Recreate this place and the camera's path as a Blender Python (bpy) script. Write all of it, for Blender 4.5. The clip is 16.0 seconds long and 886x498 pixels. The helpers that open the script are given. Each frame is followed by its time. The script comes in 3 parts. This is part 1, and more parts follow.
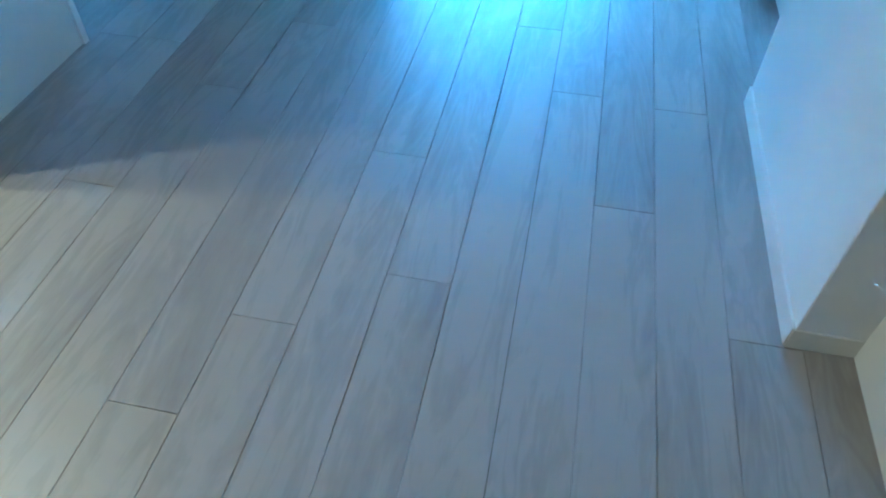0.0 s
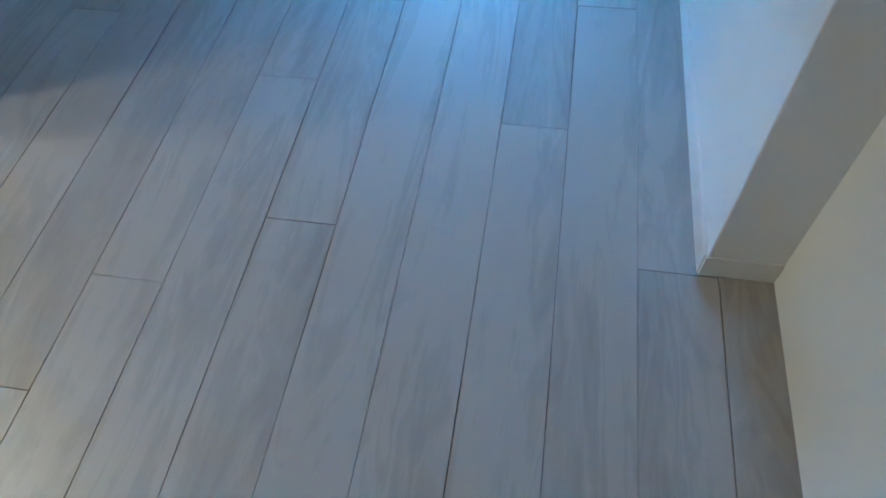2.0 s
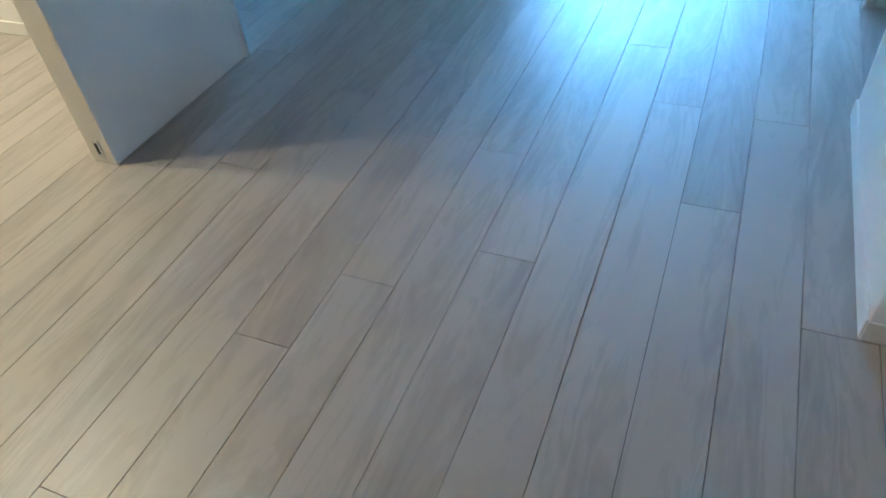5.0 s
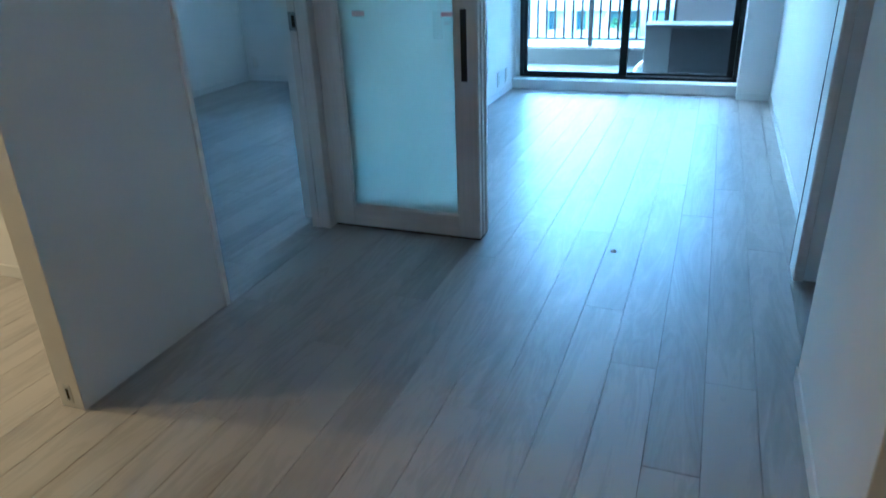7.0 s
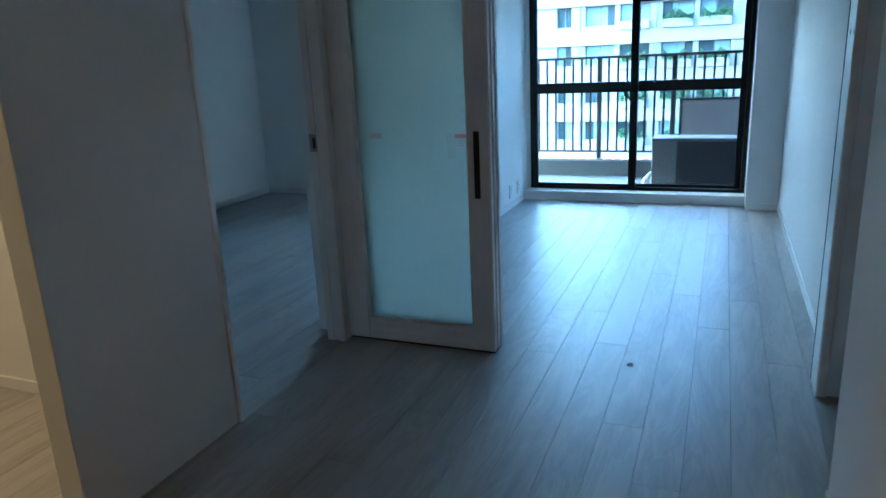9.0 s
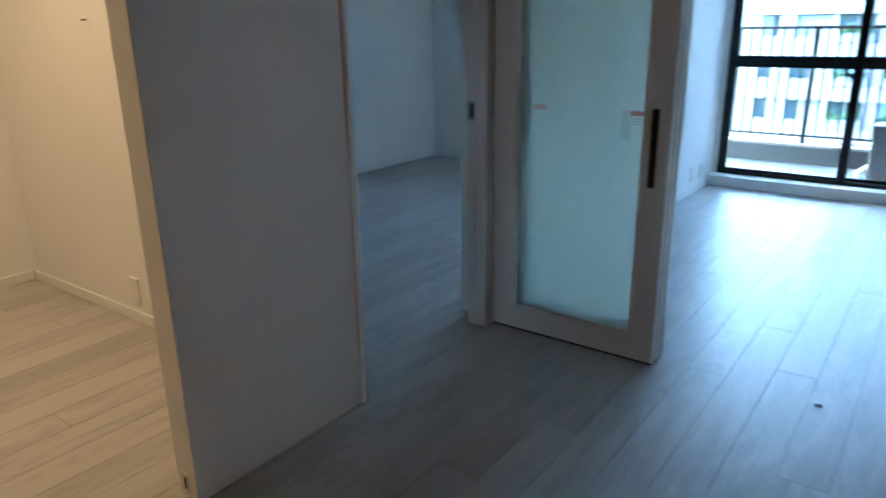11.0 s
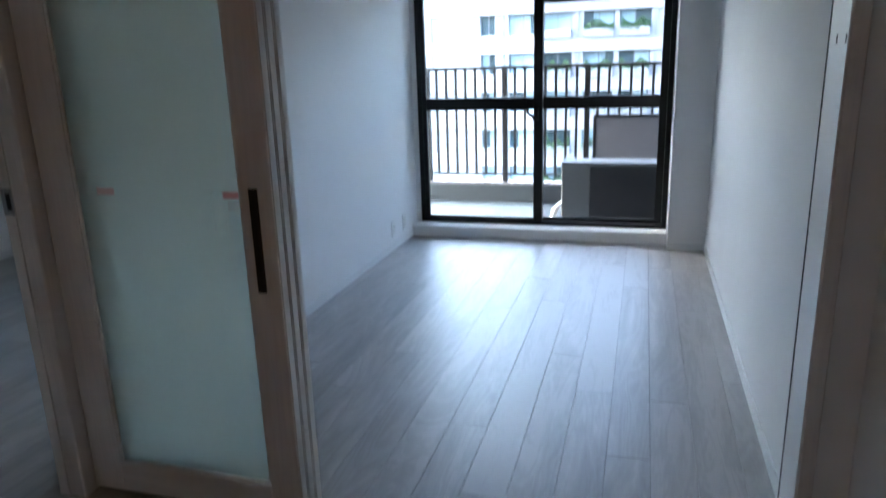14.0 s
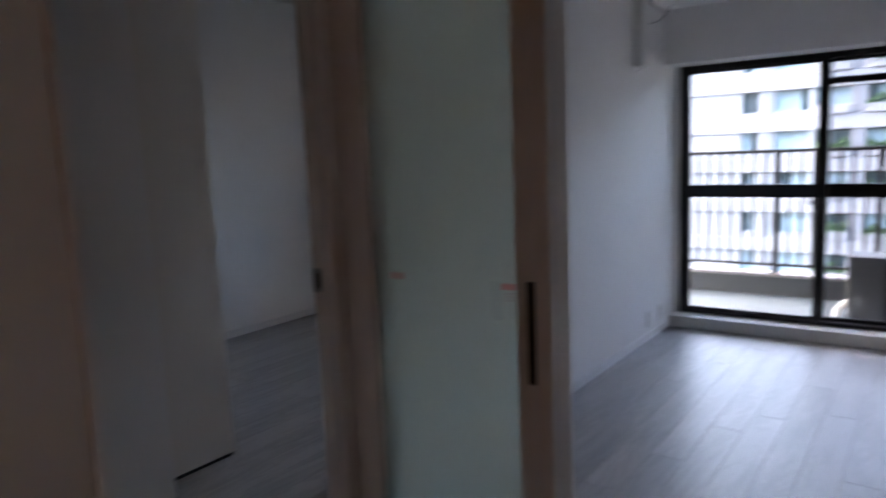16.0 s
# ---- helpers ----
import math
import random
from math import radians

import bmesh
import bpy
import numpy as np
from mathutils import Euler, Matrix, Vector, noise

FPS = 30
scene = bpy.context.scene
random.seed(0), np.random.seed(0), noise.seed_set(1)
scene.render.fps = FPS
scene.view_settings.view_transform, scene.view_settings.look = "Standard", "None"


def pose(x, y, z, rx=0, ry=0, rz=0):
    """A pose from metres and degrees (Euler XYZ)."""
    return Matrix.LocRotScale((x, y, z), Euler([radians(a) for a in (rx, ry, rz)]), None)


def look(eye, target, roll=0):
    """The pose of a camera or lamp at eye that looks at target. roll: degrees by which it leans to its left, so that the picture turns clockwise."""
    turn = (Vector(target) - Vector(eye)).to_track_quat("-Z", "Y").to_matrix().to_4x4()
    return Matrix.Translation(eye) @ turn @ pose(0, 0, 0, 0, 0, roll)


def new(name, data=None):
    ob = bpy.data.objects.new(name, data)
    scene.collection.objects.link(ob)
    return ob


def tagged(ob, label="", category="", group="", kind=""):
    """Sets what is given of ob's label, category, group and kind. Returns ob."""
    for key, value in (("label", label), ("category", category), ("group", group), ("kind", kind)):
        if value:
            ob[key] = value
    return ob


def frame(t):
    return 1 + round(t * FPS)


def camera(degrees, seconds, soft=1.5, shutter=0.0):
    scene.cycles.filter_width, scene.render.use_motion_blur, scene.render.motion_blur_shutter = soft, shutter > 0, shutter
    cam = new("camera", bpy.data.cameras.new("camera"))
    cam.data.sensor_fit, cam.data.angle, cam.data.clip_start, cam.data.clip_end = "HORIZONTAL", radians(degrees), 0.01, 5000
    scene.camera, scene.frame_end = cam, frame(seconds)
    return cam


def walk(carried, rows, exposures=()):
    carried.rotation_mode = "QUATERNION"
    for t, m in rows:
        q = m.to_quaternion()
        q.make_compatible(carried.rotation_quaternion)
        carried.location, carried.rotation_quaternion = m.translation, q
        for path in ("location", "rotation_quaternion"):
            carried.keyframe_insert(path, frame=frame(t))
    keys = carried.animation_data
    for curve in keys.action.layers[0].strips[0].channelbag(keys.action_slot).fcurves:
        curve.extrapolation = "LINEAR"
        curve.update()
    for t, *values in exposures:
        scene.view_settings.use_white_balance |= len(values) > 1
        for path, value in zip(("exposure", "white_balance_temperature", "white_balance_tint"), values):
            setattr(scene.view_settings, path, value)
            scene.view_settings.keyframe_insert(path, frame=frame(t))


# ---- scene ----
cam = camera(65.4, 16.0, 1.6, 0.4)
PATH = [
    (0, (0.939, 1.135, 1.181), (0.676, 2.474, -0.281), 0.6),
    (0.5, (1.05, 1.237, 1.166), (0.782, 2.546, -0.322), 0.4),
    (1, (1.11, 1.286, 1.143), (0.898, 2.519, -0.418), 0.2),
    (1.5, (1.142, 1.312, 1.122), (0.93, 2.488, -0.482), -0.8),
    (2, (1.149, 1.324, 1.105), (0.914, 2.451, -0.531), -3.4),
    (2.5, (1.158, 1.323, 1.109), (0.831, 2.433, -0.523), -6.0),
    (3, (1.144, 1.289, 1.125), (0.77, 2.463, -0.45), -6.2),
    (3.5, (1.11, 1.18, 1.148), (0.637, 2.413, -0.354), -7.7),
    (3.7, (1.095, 1.11, 1.166), (0.584, 2.378, -0.294), -7.3),
    (5.8, (1.094, 0.935, 1.226), (0.42, 2.344, -0.023), -4.9),
    (6, (1.098, 0.938, 1.247), (0.43, 2.408, 0.067), -4.0),
    (6.5, (1.112, 0.926, 1.273), (0.45, 2.542, 0.298), -2.3),
    (7, (1.12, 0.914, 1.3), (0.452, 2.614, 0.484), -2.2),
    (7.5, (1.124, 0.906, 1.321), (0.454, 2.666, 0.649), -2.1),
    (8, (1.129, 0.902, 1.322), (0.456, 2.67, 0.673), -2.2),
    (8.2, (1.127, 0.905, 1.336), (0.445, 2.696, 0.762), -2.2),
    (10.3, (1.078, 0.898, 1.352), (0.284, 2.657, 0.826), -1.4),
    (10.5, (1.06, 0.968, 1.332), (0.247, 2.699, 0.746), -1.3),
    (11, (1.028, 1.208, 1.34), (-0.105, 2.738, 0.726), -0.8),
    (11.5, (0.984, 1.387, 1.315), (-0.262, 2.801, 0.646), -0.7),
    (12, (0.9, 1.622, 1.316), (-0.305, 3.036, 0.576), -0.0),
    (12.5, (0.956, 1.839, 1.316), (0.007, 3.43, 0.562), -1.6),
    (13, (1.104, 2.055, 1.322), (0.427, 3.772, 0.552), -1.3),
    (13.5, (1.142, 2.114, 1.318), (0.62, 3.898, 0.579), -1.7),
    (14, (1.14, 2.124, 1.353), (0.598, 3.977, 0.831), -1.8),
    (14.5, (1.151, 2.129, 1.43), (0.606, 4.041, 1.216), -1.2),
    (15, (1.159, 2.13, 1.448), (0.606, 4.05, 1.363), -1.1),
    (15.5, (1.14, 2.117, 1.433), (0.455, 3.991, 1.297), -1.6),
    (16, (1.053, 2.088, 1.409), (-0.116, 3.687, 1.129), -2.4),
]
EXPOSURES = [
    (0, 6.82, 3150, -21), (1.5, 6.72, 3350, -16), (3.5, 6.72, 3600, -20), (6, 6.48, 3850, -16), (7, 5.85, 3950, -18), (8, 5.32, 4150, -18),
    (10.5, 5.0, 4500, -10), (11, 5.6, 4650, -9), (11.5, 5.95, 4700, -8), (12, 6.15, 4750, -6), (12.5, 5.85, 4900, -3), (13.5, 5.2, 5350, 2), (14, 5.07, 5650, 2),
    (14.5, 4.75, 5900, 3), (15, 4.5, 6050, 7), (15.5, 4.42, 6150, 10), (16, 4.48, 6300, 15),
]
walk(cam, [(t, look(eye, target, roll)) for t, eye, target, roll in PATH], EXPOSURES)

# ---- world, sun, lamps ----
world = bpy.data.worlds.new("world")
scene.world = world
world.use_nodes = True
wn = world.node_tree
sky = wn.nodes.new("ShaderNodeTexSky")
sky.sky_type = "NISHITA"
sky.sun_disc = False
sky.sun_elevation = radians(37)
sky.sun_rotation = radians(279.5)
sky.air_density = 0.75
sky.dust_density = 6.0
sky.ozone_density = 0.6
wn.links.new(sky.outputs["Color"], wn.nodes["Background"].inputs["Color"])
wn.nodes["Background"].inputs["Strength"].default_value = 0.15

sun = new("sun", bpy.data.lights.new("sun", "SUN"))
sun.data.energy = 0.58
sun.data.angle = radians(10)
sun.data.color = (1.0, 0.995, 0.985)
sun.matrix_world = look((-36, 12, 27.4), (0, 6, 0))

# the two warm downlights of the side room
LAMP_POWER, LAMP_COLOUR = 0.285, (1.0, 0.515, 0.215)


# ---- materials ----
def material(name):
    m = bpy.data.materials.new(name)
    m.use_nodes = True
    n = m.node_tree.nodes
    return m, n, m.node_tree.links, n["Principled BSDF"]


def mapped(n, l, scale, coord="Object"):
    tc = n.new("ShaderNodeTexCoord")
    mp = n.new("ShaderNodeMapping")
    mp.inputs["Scale"].default_value = scale
    l.new(tc.outputs[coord], mp.inputs["Vector"])
    return mp.outputs["Vector"]


def noise_node(n, l, vec, scale, detail=4.0, rough=0.55, dist=0.0):
    t = n.new("ShaderNodeTexNoise")
    t.inputs["Scale"].default_value = scale
    t.inputs["Detail"].default_value = detail
    t.inputs["Roughness"].default_value = rough
    t.inputs["Distortion"].default_value = dist
    l.new(vec, t.inputs["Vector"])
    return t.outputs["Fac"]


def ramp(n, l, fac, stops):
    r = n.new("ShaderNodeValToRGB")
    els = r.color_ramp.elements
    while len(els) < len(stops):
        els.new(0.5)
    for e, (p, c) in zip(els, stops):
        e.position = p
        e.color = (*c, 1)
    l.new(fac, r.inputs["Fac"])
    return r.outputs["Color"]


def bump(n, l, height, bsdf, strength=0.2, distance=0.002):
    b = n.new("ShaderNodeBump")
    b.inputs["Strength"].default_value = strength
    b.inputs["Distance"].default_value = distance
    l.new(height, b.inputs["Height"])
    l.new(b.outputs["Normal"], bsdf.inputs["Normal"])


def shade(c, f):
    return tuple(v * f for v in c)


def plain(name, color, rough=0.5, metal=0.0, grain=60.0, vary=0.08, relief=0.08, distance=0.001):
    m, n, l, b = material(name)
    vec = mapped(n, l, (1, 1, 1))
    big = noise_node(n, l, vec, 2.3, 3)
    fine = noise_node(n, l, vec, grain, 5)
    mix = n.new("ShaderNodeMath")
    mix.operation = "ADD"
    l.new(big, mix.inputs[0])
    l.new(fine, mix.inputs[1])
    half = n.new("ShaderNodeMath")
    half.operation = "MULTIPLY"
    half.inputs[1].default_value = 0.5
    l.new(mix.outputs[0], half.inputs[0])
    l.new(ramp(n, l, half.outputs[0], [(0.3, shade(color, 1 - vary)), (0.7, shade(color, 1 + vary))]), b.inputs["Base Color"])
    b.inputs["Roughness"].default_value = rough
    b.inputs["Metallic"].default_value = metal
    bump(n, l, fine, b, relief, distance)
    return m


def wallpaper(name, color):
    m, n, l, b = material(name)
    vec = mapped(n, l, (1, 1, 1))
    weave = noise_node(n, l, vec, 260.0, 3, 0.6)
    lump = noise_node(n, l, vec, 70.0, 2)
    stain = noise_node(n, l, vec, 1.3, 4)
    l.new(ramp(n, l, stain, [(0.3, shade(color, 0.97)), (0.7, shade(color, 1.02))]), b.inputs["Base Color"])
    b.inputs["Roughness"].default_value = 0.75
    b.inputs["Specular IOR Level"].default_value = 0.3
    add = n.new("ShaderNodeMath")
    add.operation = "ADD"
    l.new(weave, add.inputs[0])
    l.new(lump, add.inputs[1])
    bump(n, l, add.outputs[0], b, 0.25, 0.0008)
    return m


def plank_material():
    m, n, l, b = material("plank_wood")
    info = n.new("ShaderNodeObjectInfo")
    tc = n.new("ShaderNodeTexCoord")
    shift = n.new("ShaderNodeVectorMath")
    shift.operation = "MULTIPLY_ADD"
    comb = n.new("ShaderNodeCombineXYZ")
    for i in range(3):
        comb.inputs[i].default_value = (37.0, 53.0, 11.0)[i]
    rnd = n.new("ShaderNodeCombineXYZ")
    for i in range(3):
        l.new(info.outputs["Random"], rnd.inputs[i])
    l.new(rnd.outputs[0], shift.inputs[0])
    l.new(comb.outputs[0], shift.inputs[1])
    l.new(tc.outputs["Object"], shift.inputs[2])
    mp = n.new("ShaderNodeMapping")
    mp.inputs["Scale"].default_value = (1.0, 0.15, 1.0)
    l.new(shift.outputs[0], mp.inputs["Vector"])
    v = mp.outputs["Vector"]
    cathedral = noise_node(n, l, v, 6.0, 4, 0.5, 1.4)
    streak = noise_node(n, l, v, 55.0, 4, 0.6, 0.5)
    cloud = noise_node(n, l, v, 9.0, 3, 0.5, 0.6)
    wave = n.new("ShaderNodeMath")
    wave.operation = "PINGPONG"
    wave.inputs[1].default_value = 0.06
    l.new(cathedral, wave.inputs[0])
    s1 = n.new("ShaderNodeMath")
    s1.operation = "MULTIPLY_ADD"
    s1.inputs[1].default_value = 3.0
    l.new(wave.outputs[0], s1.inputs[0])
    l.new(cloud, s1.inputs[2])
    s2 = n.new("ShaderNodeMath")
    s2.operation = "MULTIPLY_ADD"
    s2.inputs[1].default_value = 0.21
    l.new(streak, s2.inputs[0])
    l.new(s1.outputs[0], s2.inputs[2])
    s3 = n.new("ShaderNodeMath")
    s3.operation = "MULTIPLY_ADD"
    s3.inputs[1].default_value = 0.27
    l.new(info.outputs["Random"], s3.inputs[0])
    l.new(s2.outputs[0], s3.inputs[2])
    fibre = noise_node(n, l, v, 190.0, 3, 0.6, 0.3)
    s4 = n.new("ShaderNodeMath")
    s4.operation = "MULTIPLY_ADD"
    s4.inputs[1].default_value = 0.2
    l.new(fibre, s4.inputs[0])
    l.new(s3.outputs[0], s4.inputs[2])
    col = ramp(n, l, s4.outputs[0], [(0.60, (0.300, 0.280, 0.264)), (0.76, (0.348, 0.327, 0.310)), (0.92, (0.388, 0.366, 0.347)), (1.0, (0.428, 0.405, 0.384))])
    l.new(col, b.inputs["Base Color"])
    rr = n.new("ShaderNodeMapRange")
    rr.inputs["To Min"].default_value = 0.33
    rr.inputs["To Max"].default_value = 0.44
    l.new(s2.outputs[0], rr.inputs["Value"])
    l.new(rr.outputs[0], b.inputs["Roughness"])
    b.inputs["Coat Weight"].default_value = 0.37
    b.inputs["Coat Roughness"].default_value = 0.38
    bump(n, l, streak, b, 0.08, 0.0004)
    return m


def wood_trim(name, color, axis=2):
    m, n, l, b = material(name)
    sc = [14.0, 14.0, 14.0]
    sc[axis] = 0.9
    v = mapped(n, l, tuple(sc))
    g = noise_node(n, l, v, 5.0, 6, 0.6, 0.8)
    l.new(ramp(n, l, g, [(0.3, shade(color, 0.93)), (0.55, color), (0.75, shade(color, 1.04))]), b.inputs["Base Color"])
    b.inputs["Roughness"].default_value = 0.45
    bump(n, l, g, b, 0.12, 0.0008)
    return m


def frosted():
    m, n, l, b = material("frosted_glass")
    v = mapped(n, l, (1, 1, 1))
    fine = noise_node(n, l, v, 400.0, 2)
    b.inputs["Base Color"].default_value = (0.95, 0.972, 0.915, 1)
    b.inputs["Transmission Weight"].default_value = 1.0
    b.inputs["Roughness"].default_value = 0.38
    b.inputs["IOR"].default_value = 1.3
    bump(n, l, fine, b, 0.1, 0.0004)
    tr = n.new("ShaderNodeBsdfTranslucent")
    tr.inputs["Color"].default_value = (0.92, 0.955, 0.905, 1)
    mix = n.new("ShaderNodeMixShader")
    mix.inputs[0].default_value = 0.15
    l.new(b.outputs[0], mix.inputs[1])
    l.new(tr.outputs[0], mix.inputs[2])
    l.new(mix.outputs[0], n["Material Output"].inputs["Surface"])
    return m


def film_material():
    m, n, l, b = material("clear_label")
    b.inputs["Base Color"].default_value = (0.8, 0.84, 0.83, 1)
    t = n.new("ShaderNodeBsdfTransparent")
    mix = n.new("ShaderNodeMixShader")
    mix.inputs[0].default_value = 0.965
    l.new(b.outputs[0], mix.inputs[1])
    l.new(t.outputs[0], mix.inputs[2])
    l.new(mix.outputs[0], n["Material Output"].inputs["Surface"])
    return m


def clear_glass(name="clear_glass", tint=(0.95, 0.97, 0.96)):
    m, n, l, b = material(name)
    t = n.new("ShaderNodeBsdfTransparent")
    t.inputs["Color"].default_value = (*tint, 1)
    g = n.new("ShaderNodeBsdfGlossy")
    g.inputs["Roughness"].default_value = 0.02
    fr = n.new("ShaderNodeFresnel")
    fr.inputs["IOR"].default_value = 1.35
    mix = n.new("ShaderNodeMixShader")
    l.new(fr.outputs[0], mix.inputs[0])
    l.new(t.outputs[0], mix.inputs[1])
    l.new(g.outputs[0], mix.inputs[2])
    l.new(mix.outputs[0], n["Material Output"].inputs["Surface"])
    return m


def glow(name, color, strength):
    m, n, l, b = material(name)
    b.inputs["Base Color"].default_value = (0.8, 0.8, 0.78, 1)
    b.inputs["Emission Color"].default_value = (*color, 1)
    b.inputs["Emission Strength"].default_value = strength
    return m


M_WALL = wallpaper("white_wallpaper", (0.835, 0.83, 0.82))
M_CEIL = wallpaper("ceiling_paper", (0.87, 0.865, 0.855))
M_PLANK = plank_material()
M_SUB = plain("underlay", (0.05, 0.045, 0.04), 0.9)
M_TRIM = wood_trim("pale_wood_trim", (0.74, 0.70, 0.67))
M_TRIMH = wood_trim("pale_wood_rail", (0.74, 0.70, 0.67), 0)
M_CASING = wood_trim("pale_casing", (0.85, 0.81, 0.785))
M_EDGE = plain("door_edge_band", (0.72, 0.69, 0.66), 0.4)
M_FROST = frosted()
M_GLASS = clear_glass()
M_SCREENED = clear_glass("screened_glass", (0.80, 0.81, 0.815))
M_WHITE = plain("white_plastic", (0.78, 0.78, 0.76), 0.35, 0, 120, 0.02, 0.03)
M_PANEL = plain("white_door_panel", (0.80, 0.775, 0.73), 0.4, 0, 90, 0.02, 0.05)
M_BASE = plain("white_baseboard", (0.78, 0.78, 0.77), 0.4, 0, 80, 0.03, 0.05)
M_BLACK = plain("black_metal", (0.018, 0.017, 0.018), 0.4, 0.2, 150, 0.2, 0.05)
M_ALU = plain("dark_bronze_aluminium", (0.019, 0.019, 0.021), 0.38, 0.6, 200, 0.2, 0.05)
M_RAIL = plain("dark_railing_paint", (0.026, 0.023, 0.023), 0.45, 0.3, 150, 0.2, 0.05)
M_STEEL = plain("brushed_steel", (0.70, 0.70, 0.69), 0.4, 0.4, 200, 0.1, 0.05)
M_GUNMETAL = plain("satin_dark_steel", (0.33, 0.34, 0.35), 0.35, 0.7, 200, 0.1, 0.05)
M_DARK = plain("dark_gap", (0.02, 0.02, 0.02), 0.8)


def printed(name, color, through_share):
    m, n, l, b = material(name)
    b.inputs["Base Color"].default_value = (*color, 1)
    t = n.new("ShaderNodeBsdfTranslucent")
    t.inputs["Color"].default_value = (*color, 1)
    mix = n.new("ShaderNodeMixShader")
    mix.inputs[0].default_value = through_share
    l.new(b.outputs[0], mix.inputs[1])
    l.new(t.outputs[0], mix.inputs[2])
    l.new(mix.outputs[0], n["Material Output"].inputs["Surface"])
    return m


M_RED = printed("red_print", (0.95, 0.53, 0.52), 0.82)
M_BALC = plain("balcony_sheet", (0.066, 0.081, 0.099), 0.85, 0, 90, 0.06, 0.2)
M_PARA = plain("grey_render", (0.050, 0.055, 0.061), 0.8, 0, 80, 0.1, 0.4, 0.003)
M_TILE = plain("coping_tile", (0.17, 0.14, 0.132), 0.5, 0, 60, 0.12, 0.1)
M_UNIT = plain("beige_unit_metal", (0.098, 0.102, 0.105), 0.45, 0, 120, 0.04, 0.05)
M_GRILLE = plain("dark_grille", (0.02, 0.021, 0.024), 0.5, 0, 120, 0.1, 0.05)
M_SCREEN = plain("privacy_panel", (0.20, 0.185, 0.192), 0.6, 0, 60, 0.05, 0.1)
M_FACADE = plain("facade_render", (0.35, 0.345, 0.35), 0.8, 0, 3.0, 0.06, 0.2, 0.01)
M_FACADE2 = plain("facade_band", (0.27, 0.265, 0.272), 0.8, 0, 3.0, 0.06, 0.2, 0.01)
M_PANE = plain("far_window_glass", (0.06, 0.09, 0.098), 0.25, 0, 2.0, 0.3, 0.02)
M_CURT = plain("far_curtain", (0.36, 0.45, 0.48), 0.8, 0, 6.0, 0.2, 0.1)
M_LEAF = plain("planter_leaf", (0.06, 0.115, 0.04), 0.6, 0, 9.0, 0.5, 0.1)
M_GROUND = plain("asphalt_ground", (0.06, 0.06, 0.06), 0.9, 0, 8, 0.15, 0.3)
M_LAMP = glow("lamp_diffuser", (1.0, 0.62, 0.3), 1.2)


# ---- mesh helpers ----
def add_box(bm, x0, x1, y0, y1, z0, z1, bevel=0.0, seg=2):
    m = Matrix.Translation(((x0 + x1) / 2, (y0 + y1) / 2, (z0 + z1) / 2)) @ Matrix.Diagonal((x1 - x0, y1 - y0, z1 - z0, 1))
    made = bmesh.ops.create_cube(bm, size=1.0, matrix=m)
    if bevel > 0:
        edges = list({e for v in made["verts"] for e in v.link_edges})
        bmesh.ops.bevel(bm, geom=edges, offset=bevel, segments=seg, profile=0.5, affect="EDGES")
    return bm


def box(x0, x1, y0, y1, z0, z1, bevel=0.0, seg=2):
    return add_box(bmesh.new(), x0, x1, y0, y1, z0, z1, bevel, seg)


def add_cyl(bm, p, q, r, seg=16, r2=None):
    p, q = Vector(p), Vector(q)
    d = q - p
    m = Matrix.Translation((p + q) / 2) @ d.to_track_quat("Z", "Y").to_matrix().to_4x4()
    bmesh.ops.create_cone(bm, cap_ends=True, segments=seg, radius1=r, radius2=r if r2 is None else r2, depth=d.length, matrix=m)
    return bm


def cyl(p, q, r, seg=16, r2=None):
    return add_cyl(bmesh.new(), p, q, r, seg, r2)


def mesh_of(name, bm, mat, smooth=False):
    me = bpy.data.meshes.new(name)
    bmesh.ops.recalc_face_normals(bm, faces=bm.faces)
    bm.to_mesh(me)
    bm.free()
    me.materials.append(mat)
    if smooth:
        for p in me.polygons:
            p.use_smooth = True
    return me


def part(name, bm, mat, parent=None, label="", smooth=False):
    ob = new(name, mesh_of(name, bm, mat, smooth))
    if parent is not None:
        ob.parent = parent
    if label:
        ob["label"] = label
    return ob


def thing(name, label, category, group="", kind=""):
    return tagged(new(name), label, category, group, kind)


def structure(name, bm, mat, label, category):
    return tagged(part(name, bm, mat), label, category, "", "structure")


def profile(points, axis, a, b):
    """A closed outline of (u, v) swept along an axis from a to b; u, v are the other two axes in order."""
    bm = bmesh.new()
    rings = []
    for w in (a, b):
        ring = []
        for u, v in points:
            co = {"x": (w, u, v), "y": (u, w, v), "z": (u, v, w)}[axis]
            ring.append(bm.verts.new(co))
        rings.append(ring)
    k = len(points)
    bm.faces.new(rings[0])
    bm.faces.new(rings[1][::-1])
    for i in range(k):
        bm.faces.new((rings[0][i], rings[1][i], rings[1][(i + 1) % k], rings[0][(i + 1) % k]))
    return bm


# ---- plan ----
XL, XR = -0.627, 1.597        # living room side walls
XS = -0.586                   # corridor side of the stub wall
XC = 1.478                    # pipe shaft face
XN = 1.612                    # corridor wall on the shaft side
YD = 3.750                    # sliding door line
YW = 7.471                    # window plane
YP = 7.168                    # pillar and lintel wall face
ZC, ZS = 2.70, 2.335          # ceiling, dropped soffit
T = 0.12

